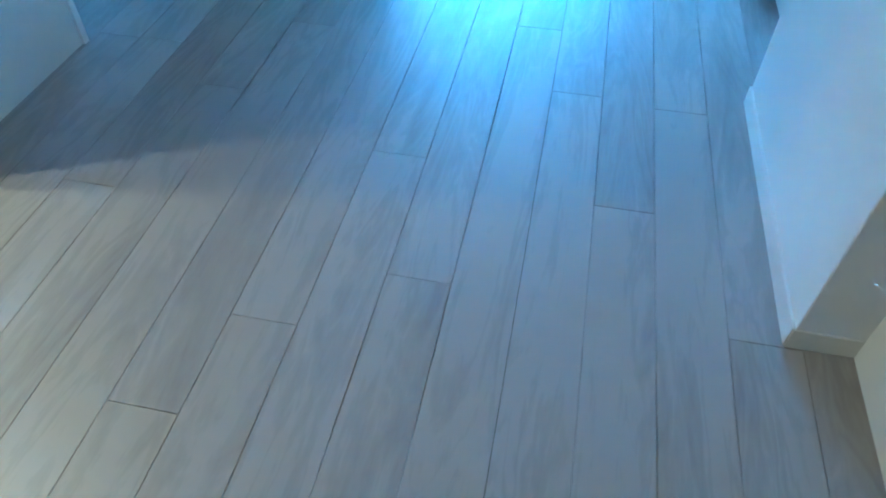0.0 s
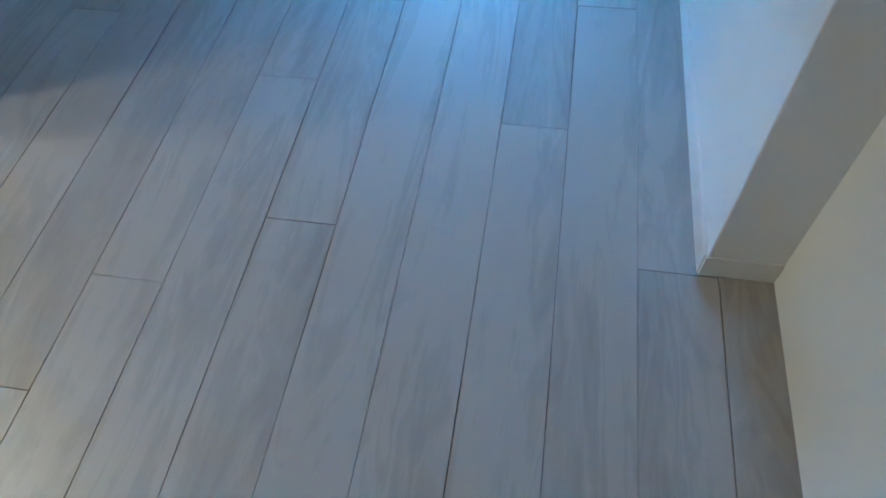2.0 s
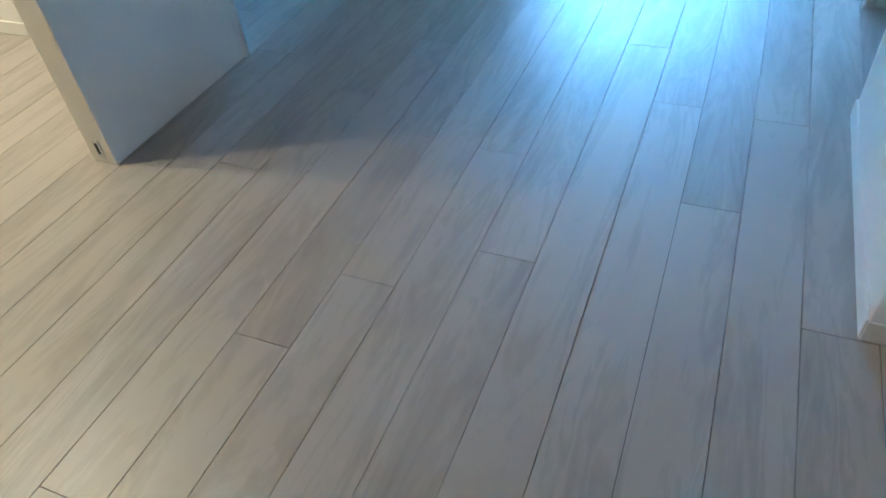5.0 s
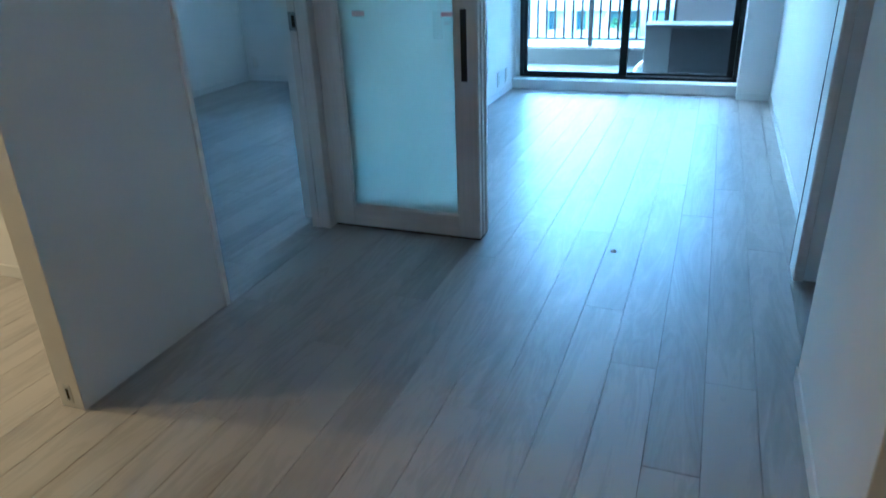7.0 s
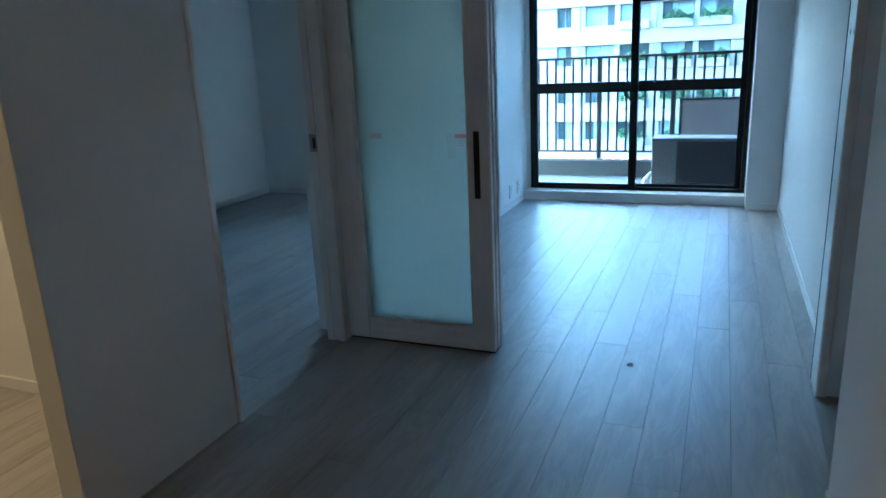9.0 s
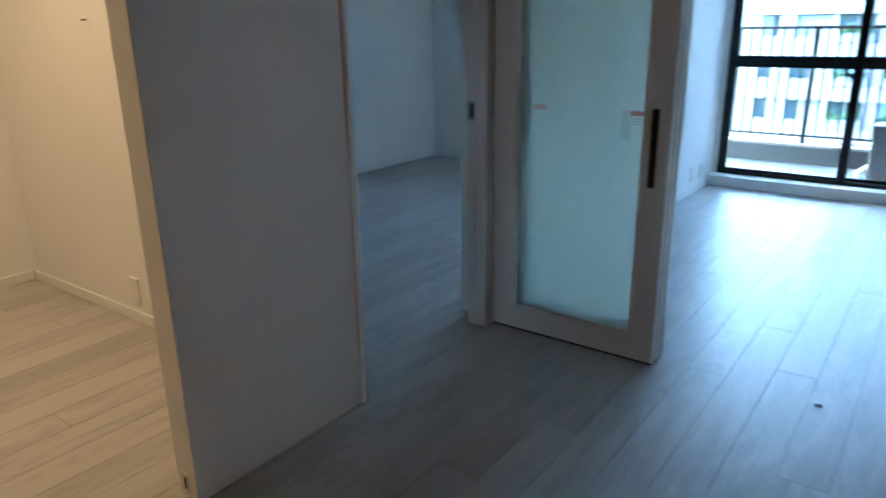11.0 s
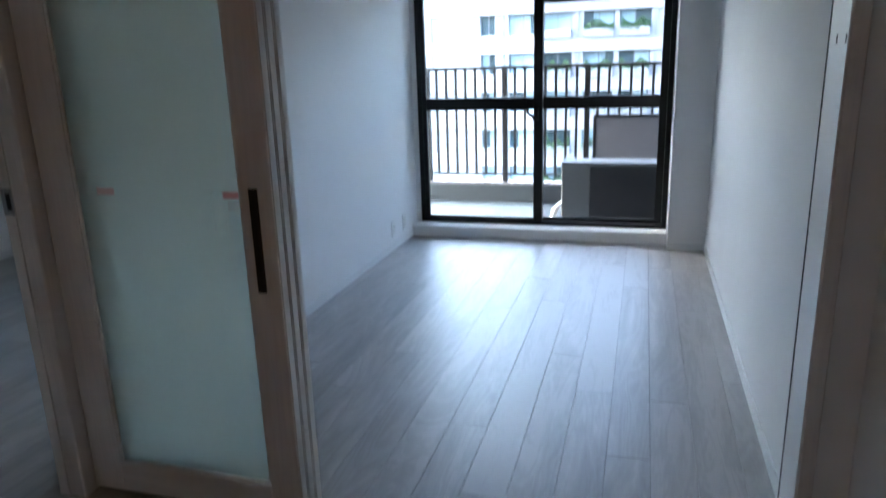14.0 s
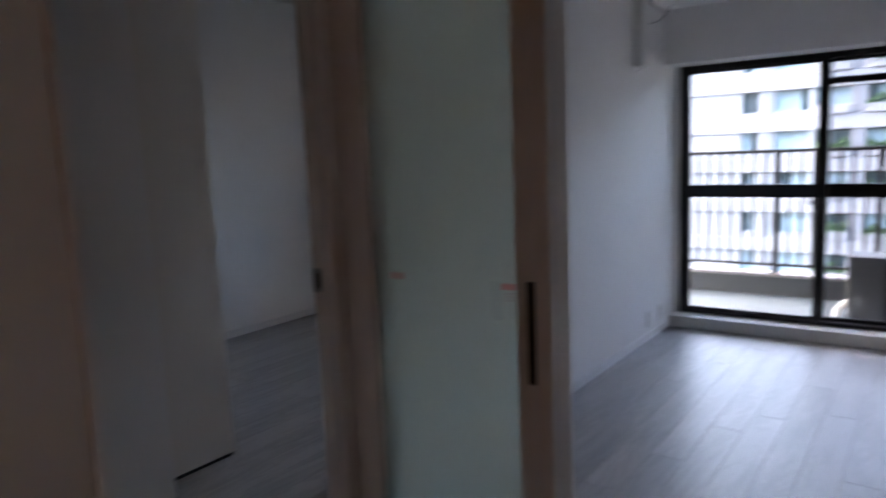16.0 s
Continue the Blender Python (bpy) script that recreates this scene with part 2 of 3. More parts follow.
# ---- walls ----
structure("wall_living_left", box(XL - 0.08, XL, 3.895, YW + 0.1, 0, ZC), M_WALL, "white textured wallpaper wall beside the window room", "wall")
structure("wall_right", box(XR, XR + T, 3.869, YW + 0.1, 0, ZC), M_WALL, "white textured wallpaper wall along the window room", "wall")
structure("wall_right_upper", box(XR - 0.046, XR + 0.001, 3.892, YP, 2.062, ZS + 0.002, 0.004), M_WALL, "shallow white projecting band high on the wall", "wall band")
structure("wall_shaft", box(XC, XN + T, 2.093, 2.975, 0, ZC, 0.004, 3), M_WALL, "white papered pipe shaft projecting into the corridor", "pipe shaft")
structure("wall_corridor_right", box(XN, XN + T, -3.6, 2.096, 0, ZC), M_WALL, "plain white papered corridor wall", "wall")
structure("wall_recess_right", box(1.640, XN + T, 2.97, 3.7335, 0, ZC), M_WALL, "white papered recess wall beside the sliding door", "wall")
structure("wall_pillar", box(1.341, XR + T, YP, YW + 0.1, 0, ZC, 0.004), M_WALL, "white papered concrete pillar beside the window", "pillar")
structure("wall_lintel", box(XL - 0.08, 1.342, YP, YW + 0.1, 1.958, ZS + 0.2), M_WALL, "white papered lintel wall above the balcony window", "wall")
structure("wall_behind", box(-4.0, XN + T, -3.72, -3.6, 0, ZC), M_WALL, "white papered wall behind the corridor", "wall")
def entry_wall():
    bm = box(XS, 0.70, 0.29, 0.40, 0, ZC)
    add_box(bm, 1.50, XN, 0.29, 0.40, 0, ZC)
    add_box(bm, 0.70, 1.50, 0.29, 0.40, 2.07, ZC)
    return bm


structure("wall_entry", entry_wall(), M_WALL, "white papered wall around the open corridor door", "wall")
structure("wall_stub", box(XS - 0.095, XS, 2.153, 2.859, 0, ZC, 0.003), M_PANEL, "smooth white partition between the two doorways", "wall")
structure("wall_warm_side", box(XS - 0.095, XS, -3.6, 0.3, 0, ZC, 0.003), M_WALL, "white papered corridor wall beside the lamplit room", "wall")
structure("wall_bed_divider", box(-3.64, XS - 0.095, 2.805, 2.89, 0, ZC), M_WALL, "cream papered partition of the lamplit room", "wall")
structure("wall_warm_left", box(-3.16, -3.04, -3.6, 2.806, 0, ZC), M_WALL, "cream papered end wall of the lamplit room", "wall")
structure("wall_bed_left", box(-3.64, -3.52, 2.89, 7.34, 0, ZC), M_WALL, "white papered side wall of the bedroom", "wall")
structure("wall_bed_right", box(-0.79, -0.708, 3.81, 7.34, 0, ZC), M_WALL, "white papered bedroom wall behind the sliding door", "wall")


def wall_with_hole():
    bm = bmesh.new()
    y0, y1 = 7.22, 7.34
    add_box(bm, -3.52, -2.40, y0, y1, 0, ZC)
    add_box(bm, -1.26, -0.79, y0, y1, 0, ZC)
    add_box(bm, -2.40, -1.26, y0, y1, 0, 0.78)
    add_box(bm, -2.40, -1.26, y0, y1, 1.95, ZC)
    return bm


structure("wall_bed_far", wall_with_hole(), M_WALL, "white papered bedroom end wall with a window opening", "wall")

# ---- ceilings ----
structure("ceiling", box(-4.0, XN + 0.6, -3.72, YW + 0.1, ZC, ZC + 0.12), M_CEIL, "white papered ceiling over all the rooms", "ceiling")
structure("ceiling_beam", box(XL, XR, 6.765, YW, ZS, ZC), M_CEIL, "white papered dropped beam above the window", "beam")
structure("ceiling_side_soffit", box(1.296, XR, 3.89, 6.767, ZS + 0.0005, ZC), M_CEIL, "white papered dropped soffit along the wall", "soffit")
structure("header_wall", box(XL - 0.08, XN + T, 3.70, 3.885, 2.115, ZC), M_WALL, "white papered wall above the sliding doors", "wall")
structure("header_bedroom", box(XS - 0.095, XS - 0.005, 2.8595, 3.70, 2.1155, ZC), M_WALL, "white papered wall above the bedroom doorway", "wall")
structure("header_warm_room", box(XS - 0.095, XS, 0.3, 2.153, 2.12, ZC), M_WALL, "white papered lintel of the lamplit room", "wall")


# ---- skirting ----
def skirting(name, x0, x1, y0, y1):
    structure(name, box(x0, x1, y0, y1, 0.0, 0.058, 0.0025), M_BASE, "thin glossy white skirting board along the wall", "skirting board")


skirting("baseboard_right", XR - 0.007, XR + 0.001, 3.892, YP - 0.001)
skirting("baseboard_left", XL - 0.001, XL + 0.006, 3.90, 7.299)
skirting("baseboard_pillar", 1.342, XR - 0.0075, YP - 0.006, YP + 0.001)
skirting("baseboard_shaft", XC - 0.007, XC + 0.001, 2.094, 2.974)
skirting("baseboard_shaft_end", XC - 0.004, XN - 0.0005, 2.0895, 2.0935)
skirting("baseboard_bed_left", -3.521, -3.513, 2.90, 7.219)
skirting("baseboard_bed_far", -3.512, -0.80, 7.213, 7.2205)
skirting("baseboard_warm_back", -3.033, XS - 0.096, 2.798, 2.8055)
skirting("baseboard_warm_left", -3.041, -3.0335, -3.59, 2.797)

# ---- stub wall trim and hardware ----
t = structure("trim_doorway_near", box(XS - 0.105, XS + 0.010, 2.8595, 2.884, 0, 2.115, 0.003), M_CASING, "pale wood casing on the partition edge", "door casing")
catch = thing("door_catch", "small steel floor catch plate on the partition end", "door catch")
part("plate", box(-0.650, -0.622, 2.1500, 2.1528, 0.022, 0.088, 0.001), M_STEEL, catch)
part("slot", box(-0.641, -0.631, 2.1490, 2.1505, 0.035, 0.075), M_DARK, catch)


# ---- bedroom doorway post ----
def post_profile():
    return [(-0.676, 3.700), (-0.640, 3.700), (-0.640, 3.706), (-0.606, 3.706), (-0.606, 3.700), (-0.580, 3.700), (-0.576, 3.704),
            (-0.576, 3.744), (-0.580, 3.748), (-0.580, 3.88), (-0.700, 3.88), (-0.700, 3.812), (-0.676, 3.812)]


structure("trim_post", profile(post_profile(), "z", 0, 2.115), M_TRIM, "pale wood grooved post between bedroom doorway and glass door", "door post")
strike = thing("strike_plate", "steel strike plate with dark slot in the wooden post", "strike plate")
part("plate", box(-0.6755, -0.638, 3.6965, 3.7005, 0.953, 1.034, 0.002), M_GUNMETAL, strike)
part("slot", box(-0.658, -0.642, 3.6955, 3.6975, 0.968, 1.020), M_DARK, strike)
structure("trim_header", box(-0.576, 1.527, 3.712, 3.88, 2.098, 2.1155, 0.003), M_TRIMH, "pale wood head rail above the sliding doors", "door head")
structure("trim_jamb_right", profile([(1.527, 3.723), (1.530, 3.720), (1.559, 3.720), (1.562, 3.723), (1.562, 3.868), (1.534, 3.868), (1.534, 3.874), (1.527, 3.874)], "z", 0, 2.115), M_TRIM, "pale wood jamb of the sliding doorway", "door jamb")
structure("wall_jamb_return", box(1.5622, 1.732, 3.734, 3.868, 0, 2.115), M_WALL, "white papered return beside the door jamb", "wall")
structure("trim_jamb_edge", box(1.5245, 1.5268, 3.7235, 3.8735, 0, 2.097), M_BASE, "white lining on the door jamb", "jamb lining")
# added strip, its dark colour stands in for the shadowed gap at the jamb
structure("trim_jamb_seal", box(1.5225, 1.5266, 3.8738, 3.8782, 0, 2.097), M_GRILLE, "dark strip imitating the shaded gap along the door jamb", "seal strip")
structure("trim_jamb_stop", box(1.530, 1.600, 3.8785, 3.890, 0, 2.115, 0.002), M_BASE, "white closing strip of the door jamb", "jamb strip")


structure("trim_track", box(-0.575, 1.526, 3.7475, 3.868, 2.0905, 2.0975), M_DARK, "dark sliding track under the door head", "door track")
for y in (3.735, 3.808):
    keep = thing("jamb_catch", "tiny dark latch hole in the white jamb lining", "latch hole")
    part("plate", box(1.5232, 1.5246, y - 0.0025, y + 0.0025, 1.366, 1.384), M_GRILLE, keep)


# ---- sliding frosted glass doors ----
def sliding_door(y, x0, x1, label, front):
    d = thing("sliding_door", label, "sliding door", "stacked sliding glass doors")
    z0, z1, th = 0.014, 2.073, 0.033
    sl, sr, rb, rt = 0.114, 0.102, 0.105, 0.145
    part("stile", box(x0, x0 + sl, y, y + th, z0, z1, 0.0025), M_TRIM, d)
    part("stile", box(x1 - sr, x1 - 0.004, y, y + th, z0, z1, 0.0025), M_TRIM, d)
    part("edge_band", box(x1 - 0.0042, x1, y + 0.002, y + th - 0.002, z0, z1, 0.0008), M_EDGE, d, "paler edge band")
    part("bottom_rail", box(x0 + sl, x1 - sr, y + 0.001, y + th - 0.001, z0, z0 + rb, 0.002), M_TRIMH, d)
    part("top_rail", box(x0 + sl, x1 - sr, y + 0.001, y + th - 0.001, z1 - rt, z1, 0.002), M_TRIMH, d)
    gx0, gx1, gz0, gz1 = x0 + sl, x1 - sr, z0 + rb, z1 - rt
    part("glass_panel", box(gx0 - 0.002, gx1 + 0.002, y + 0.013, y + 0.018, gz0 - 0.002, gz1 + 0.002), M_FROST, d, "pale green frosted glass")
    for nm, b in (("bead", box(gx0, gx0 + 0.008, y + 0.004, y + 0.0128, gz0, gz1, 0.002)), ("bead", box(gx1 - 0.008, gx1, y + 0.004, y + 0.0128, gz0, gz1, 0.002)),
                  ("bead", box(gx0 + 0.008, gx1 - 0.008, y + 0.004, y + 0.0128, gz0, gz0 + 0.008, 0.002)), ("bead", box(gx0 + 0.008, gx1 - 0.008, y + 0.004, y + 0.0128, gz1 - 0.008, gz1, 0.002))):
        part(nm, b, M_EDGE, d)
    part("roller_cap", box(x1 - 0.0005, x1 + 0.001, y + 0.011, y + 0.022, z1 - 0.05, z1 - 0.03), M_STEEL, d)
    if front:
        # dark strip added so that the gap under the door stays dark
        part("bottom_seal", box(x0 + 0.004, x1 - 0.004, y + 0.010, y + 0.020, 0.0015, z0 + 0.0005), M_GRILLE, d, "dark brush strip added to darken the gap")
        pull = part("pull", box(x1 - 0.076, x1 - 0.048, y - 0.003, y + 0.004, 0.742, 1.040, 0.003), M_BLACK, d, "long black recessed pull")
        part("groove", box(x1 - 0.069, x1 - 0.055, y - 0.0036, y - 0.0024, 0.756, 1.026), M_DARK, pull)
    return d


sliding_door(3.750, -0.574, 0.196, "pale wood sliding door with frosted glass and black pull", True)
sliding_door(3.790, -0.572, 0.199, "pale wood frosted glass door stacked behind the front one", False)
sliding_door(3.830, -0.570, 0.202, "pale wood frosted glass door at the back of the stack", False)
guide = thing("floor_guide", "small dark floor guide under the sliding doors", "floor guide")
part("block", box(0.140, 0.192, 3.766, 3.862, 0.0003, 0.0125, 0.002), M_GRILLE, guide)

# stickers on the front glass
M_PINK = printed("pink_print", (0.75, 0.60, 0.58), 0.7)
M_FADED = printed("faded_red", (0.93, 0.68, 0.66), 0.9)
M_CLEAR = film_material()
note = thing("sticker", "small clear notice with a red header on the glass", "sticker")
part("header_bar", box(0.032, 0.086, 3.7618, 3.7624, 1.008, 1.026), M_RED, note, "red printed header")
part("sheet", box(-0.006, 0.036, 3.7621, 3.7626, 0.915, 1.030), M_CLEAR, note)
for i in range(3):
    part("text_line", box(0.046, 0.090 - 0.008 * i, 3.7620, 3.7625, 0.996 - 0.010 * i, 0.999 - 0.010 * i), M_PINK, note)
note = thing("sticker", "faded pink notice seen through the frosted glass", "sticker")
part("header_bar", box(-0.388, -0.328, 3.7618, 3.7624, 1.010, 1.031), M_FADED, note)

# ---- floor stop ----
stop = thing("door_stop", "small round steel door stop on the floor", "door stop")
part("base", cyl((0.803, 3.808, 0.0002), (0.803, 3.808, 0.006), 0.014, 24, 0.012), M_WHITE, stop, "", True)
part("pad", cyl((0.805, 3.806, 0.0058), (0.805, 3.806, 0.012), 0.007, 20, 0.006), M_WHITE, stop)


# ---- balcony window ----
win = tagged(new("window_1"), "two-leaf sliding balcony window with dark bronze frame", "window", "", "structure")
WX0, WX1, WZ0, WZ1 = -0.588, 1.338, 0.088, 1.958
part("frame_jamb", box(WX0, WX0 + 0.036, YW - 0.03, YW + 0.085, WZ0, WZ1, 0.003), M_ALU, win)
part("frame_jamb", box(WX1 - 0.036, WX1, YW - 0.03, YW + 0.085, WZ0, WZ1, 0.003), M_ALU, win)
part("frame_head", box(WX0 + 0.03, WX1 - 0.03, YW - 0.03, YW + 0.085, WZ1 - 0.040, WZ1, 0.003), M_ALU, win)
part("frame_sill", box(WX0 + 0.03, WX1 - 0.03, YW - 0.03, YW + 0.085, WZ0, WZ0 + 0.028, 0.003), M_ALU, win)


def sash(name, x0, x1, y, z0, z1, transom, label):
    sw = 0.066 if transom else 0.050
    s = part(name, box(x0, x0 + sw, y, y + 0.03, z0, z1, 0.002), M_ALU, win, label)
    part("stile", box(x1 - 0.068, x1, y, y + 0.03, z0, z1, 0.002), M_ALU, s)
    part("bottom_rail", box(x0 + sw, x1 - 0.068, y + 0.001, y + 0.029, z0, z0 + 0.035, 0.002), M_ALU, s)
    part("top_rail", box(x0 + sw, x1 - 0.068, y + 0.001, y + 0.029, z1 - 0.042, z1, 0.002), M_ALU, s)
    part("middle_rail", box(x0 + sw, x1 - 0.068, y + 0.001, y + 0.029, 0.985, 1.080, 0.002), M_ALU, s)
    a = part("pane", box(x0 + 0.04, x1 - 0.05, y + 0.012, y + 0.017, z0 + 0.03, 0.99), M_SCREENED if transom else M_GLASS, s)
    b = part("pane", box(x0 + 0.04, x1 - 0.05, y + 0.012, y + 0.017, 1.075, z1 - 0.03), M_SCREENED if transom else M_GLASS, s)
    a.visible_shadow = b.visible_shadow = False
    if transom:
        part("transom_bar", box(x0 + sw, x1 - 0.068, y + 0.0005, y + 0.0295, 1.750, 1.796, 0.002), M_ALU, s)
        part("transom_post", box(0.776, 0.808, y + 0.0008, y + 0.0292, 1.796, z1 - 0.042, 0.002), M_ALU, s)


sash("sash", WX0 + 0.02, 0.402, YW - 0.022, WZ0 + 0.02, WZ1 - 0.02, False, "plain glazed sliding leaf")
sash("sash", 0.336, WX1 - 0.02, YW + 0.022, WZ0 + 0.02, WZ1 - 0.02, True, "sliding leaf with small top lights")
lock = part("lock", box(0.350, 0.372, YW - 0.040, YW - 0.020, 0.905, 0.985, 0.004), M_BLACK, win, "black crescent lock")
part("lever", add_cyl(add_cyl(cyl((0.354, YW - 0.045, 0.895), (0.334, YW - 0.047, 0.938), 0.014, 12), (0.334, YW - 0.047, 0.938), (0.298, YW - 0.047, 0.954), 0.012, 12), (0.298, YW - 0.047, 0.952), (0.288, YW - 0.047, 0.992), 0.010, 12), M_BLACK, lock)
structure("window_reveal_left", box(XL - 0.001, WX0 - 0.0015, YW - 0.035, YW + 0.1, 0.088, 1.958), M_BASE, "white painted strip beside the window frame", "window reveal")

# bedroom window, out of the walker's sight
win2 = tagged(new("window_2"), "bedroom window with a dark bronze frame", "window", "", "structure")
for nm, b in (("frame_jamb", box(-2.40, -2.36, 7.25, 7.32, 0.78, 1.95, 0.003)), ("frame_jamb", box(-1.30, -1.26, 7.25, 7.32, 0.78, 1.95, 0.003)),
              ("frame_head", box(-2.36, -1.30, 7.25, 7.32, 1.91, 1.95, 0.003)), ("frame_sill", box(-2.36, -1.30, 7.25, 7.32, 0.78, 0.82, 0.003)),
              ("mullion", box(-1.86, -1.80, 7.26, 7.31, 0.82, 1.91, 0.003))):
    part(nm, b, M_ALU, win2)
for a, b in ((-2.36, -1.86), (-1.80, -1.30)):
    p = part("pane", box(a - 0.005, b + 0.005, 7.28, 7.285, 0.815, 1.915), M_GLASS, win2)
    p.visible_shadow = False


# ---- air conditioner and its pipe cover ----
ac = thing("air_conditioner", "white wall-mounted air conditioner with a lower louvre", "air conditioner")
X0, X1 = -0.470, 0.346
pts = [(6.765, 2.612), (6.600, 2.612), (6.575, 2.600), (6.560, 2.560), (6.560, 2.385), (6.575, 2.360), (6.640, 2.310), (6.680, 2.300), (6.765, 2.300)]
part("body", profile(pts, "x", X0, X1), M_WHITE, ac)
part("front_panel", profile([(6.590, 2.606), (6.562, 2.575), (6.556, 2.540), (6.556, 2.392), (6.566, 2.392), (6.566, 2.545), (6.598, 2.606)], "x", X0 + 0.004, X1 - 0.004), M_WHITE, ac)
lou = part("louvre", profile([(6.566, 2.372), (6.638, 2.312), (6.634, 2.306), (6.560, 2.366)], "x", X0 + 0.03, X1 - 0.045), M_WHITE, ac, "pale adjustable louvre")
part("slot", profile([(6.5655, 2.390), (6.5755, 2.375), (6.5705, 2.371), (6.5570, 2.387)], "x", X0 + 0.02, X1 - 0.035), M_DARK, ac)
part("slot", profile([(6.600, 2.344), (6.607, 2.338), (6.601, 2.330), (6.594, 2.336)], "x", X0 + 0.03, X1 - 0.045), M_GRILLE, ac)
part("status_mark", box(X0 + 0.02, X0 + 0.05, 6.554, 6.5565, 2.400, 2.404), M_GRILLE, ac)
duct = thing("pipe_cover", "white plastic pipe cover fixed to the wall", "pipe cover")
part("cover", box(XL, XL + 0.072, 6.545, 6.70, 1.900, 2.43, 0.008, 3), M_WHITE, duct)
part("hook", add_cyl(add_cyl(cyl((XL + 0.03, 6.56, 1.90), (XL + 0.03, 6.56, 1.872), 0.006, 10), (XL + 0.03, 6.56, 1.874), (XL + 0.062, 6.575, 1.884), 0.005, 10), (XL + 0.03, 6.56, 1.872), (XL + 0.012, 6.56, 1.866), 0.007, 10), M_WHITE, duct)


def cable(name, label, pts, r, mat):
    cu = bpy.data.curves.new(name, "CURVE")
    cu.dimensions = "3D"
    cu.bevel_depth = r
    sp = cu.splines.new("POLY")
    sp.points.add(len(pts) - 1)
    for p, c in zip(sp.points, pts):
        p.co = (*c, 1)
    return tagged(new(name, cu), label, "cable")


wire = cable("cable", "thin white cable sagging from the air conditioner", [(XL + 0.075 + 0.02 * i, 6.66, 2.175 + 0.0032 * (i - 1.5) ** 2) for i in range(8)], 0.003, M_WHITE)
wire.data.materials.append(plain("grey_cable", (0.25, 0.25, 0.25), 0.5))


# ---- outlets ----
def outlet(y, label):
    o = thing("wall_outlet", label, "outlet", "outlets on the wall")
    part("plate", box(XL - 0.001, XL + 0.007, y, y + 0.072, 0.100, 0.222, 0.003), M_WHITE, o)
    part("socket", box(XL + 0.0065, XL + 0.009, y + 0.022, y + 0.050, 0.118, 0.204, 0.002), M_PANEL, o)
    for k in range(2):
        for dy in (-0.006, 0.006):
            part("pin_slot", box(XL + 0.0085, XL + 0.0095, y + 0.035 + dy, y + 0.037 + dy, 0.135 + 0.04 * k, 0.145 + 0.04 * k), M_DARK, o)


outlet(6.815, "white double wall outlet above the skirting")
outlet(7.065, "white aerial and power outlet above the skirting")

# ---- closet in the bedroom ----
structure("wall_bed_entry", box(-1.63, -1.53, 2.885, 3.63, 0, ZC, 0.003), M_WALL, "white papered wall end at the bedroom closet", "wall")
closet = thing("closet", "white built-in closet with a hanging sliding door", "closet")
part("body", box(-2.30, -1.70, 2.892, 3.96, 0.0, ZC - 0.001), M_WALL, closet)
part("door", box(-1.692, -1.660, 3.20, 4.03, 0.020, 2.30, 0.002), M_PANEL, closet, "smooth white hanging door")
# shade of the gap below the door, put in as a dark strip
part("bottom_shadow_strip", box(-1.676, -1.668, 3.20, 4.02, 0.0005, 0.020), M_DARK, closet, "dark strip standing in for shade under the hanging door")
part("track", box(-1.70, -1.655, 2.90, 4.03, 2.302, 2.34, 0.002), M_PANEL, closet)

o = thing("wall_outlet", "small white outlet low on the bedroom end wall", "outlet")
part("plate", box(-3.455, -3.385, 7.2135, 7.2205, 0.125, 0.245, 0.003), M_WHITE, o)
part("socket", box(-3.433, -3.407, 7.2115, 7.214, 0.148, 0.222, 0.002), M_PANEL, o)

# ---- lamplit room ----
o = thing("wall_outlet", "cream wall outlet in the lamplit room", "outlet")
part("plate", box(-2.008, -1.936, 2.7935, 2.8055, 0.105, 0.232, 0.003), M_WHITE, o)
part("socket", box(-1.986, -1.958, 2.7915, 2.794, 0.123, 0.214, 0.002), M_PANEL, o)
hook = thing("wall_hook", "tiny dark screw hook in the cream wall", "hook")
part("shank", cyl((-2.03, 2.806, 1.387), (-2.03, 2.785, 1.387), 0.003, 8), M_GRILLE, hook)
part("tip", cyl((-2.035, 2.786, 1.387), (-1.995, 2.786, 1.388), 0.003, 8), M_GRILLE, hook)

# ---- corridor door folded open against the wall ----
leaf = thing("corridor_door", "white flush door folded back with a black lever", "door")
part("leaf", box(1.515, 1.550, 0.42, 1.20, 0.01, 2.05, 0.002), M_PANEL, leaf)
lev = part("lever", add_cyl(add_cyl(cyl((1.516, 1.14, 0.95), (1.508, 1.14, 0.95), 0.025, 24), (1.51, 1.14, 0.95), (1.462, 1.14, 0.95), 0.010, 16), (1.464, 1.145, 0.95), (1.464, 1.02, 0.95), 0.010, 16), M_BLACK, leaf, "black lever handle")
part("hinge", cyl((1.555, 0.42, 0.25), (1.555, 0.42, 0.34), 0.008, 12), M_STEEL, leaf)
part("hinge", cyl((1.555, 0.42, 1.75), (1.555, 0.42, 1.84), 0.008, 12), M_STEEL, leaf)
part("wall_bracket", box(1.549, 1.613, 0.40, 0.44, 0.22, 1.88, 0.002), M_PANEL, leaf)

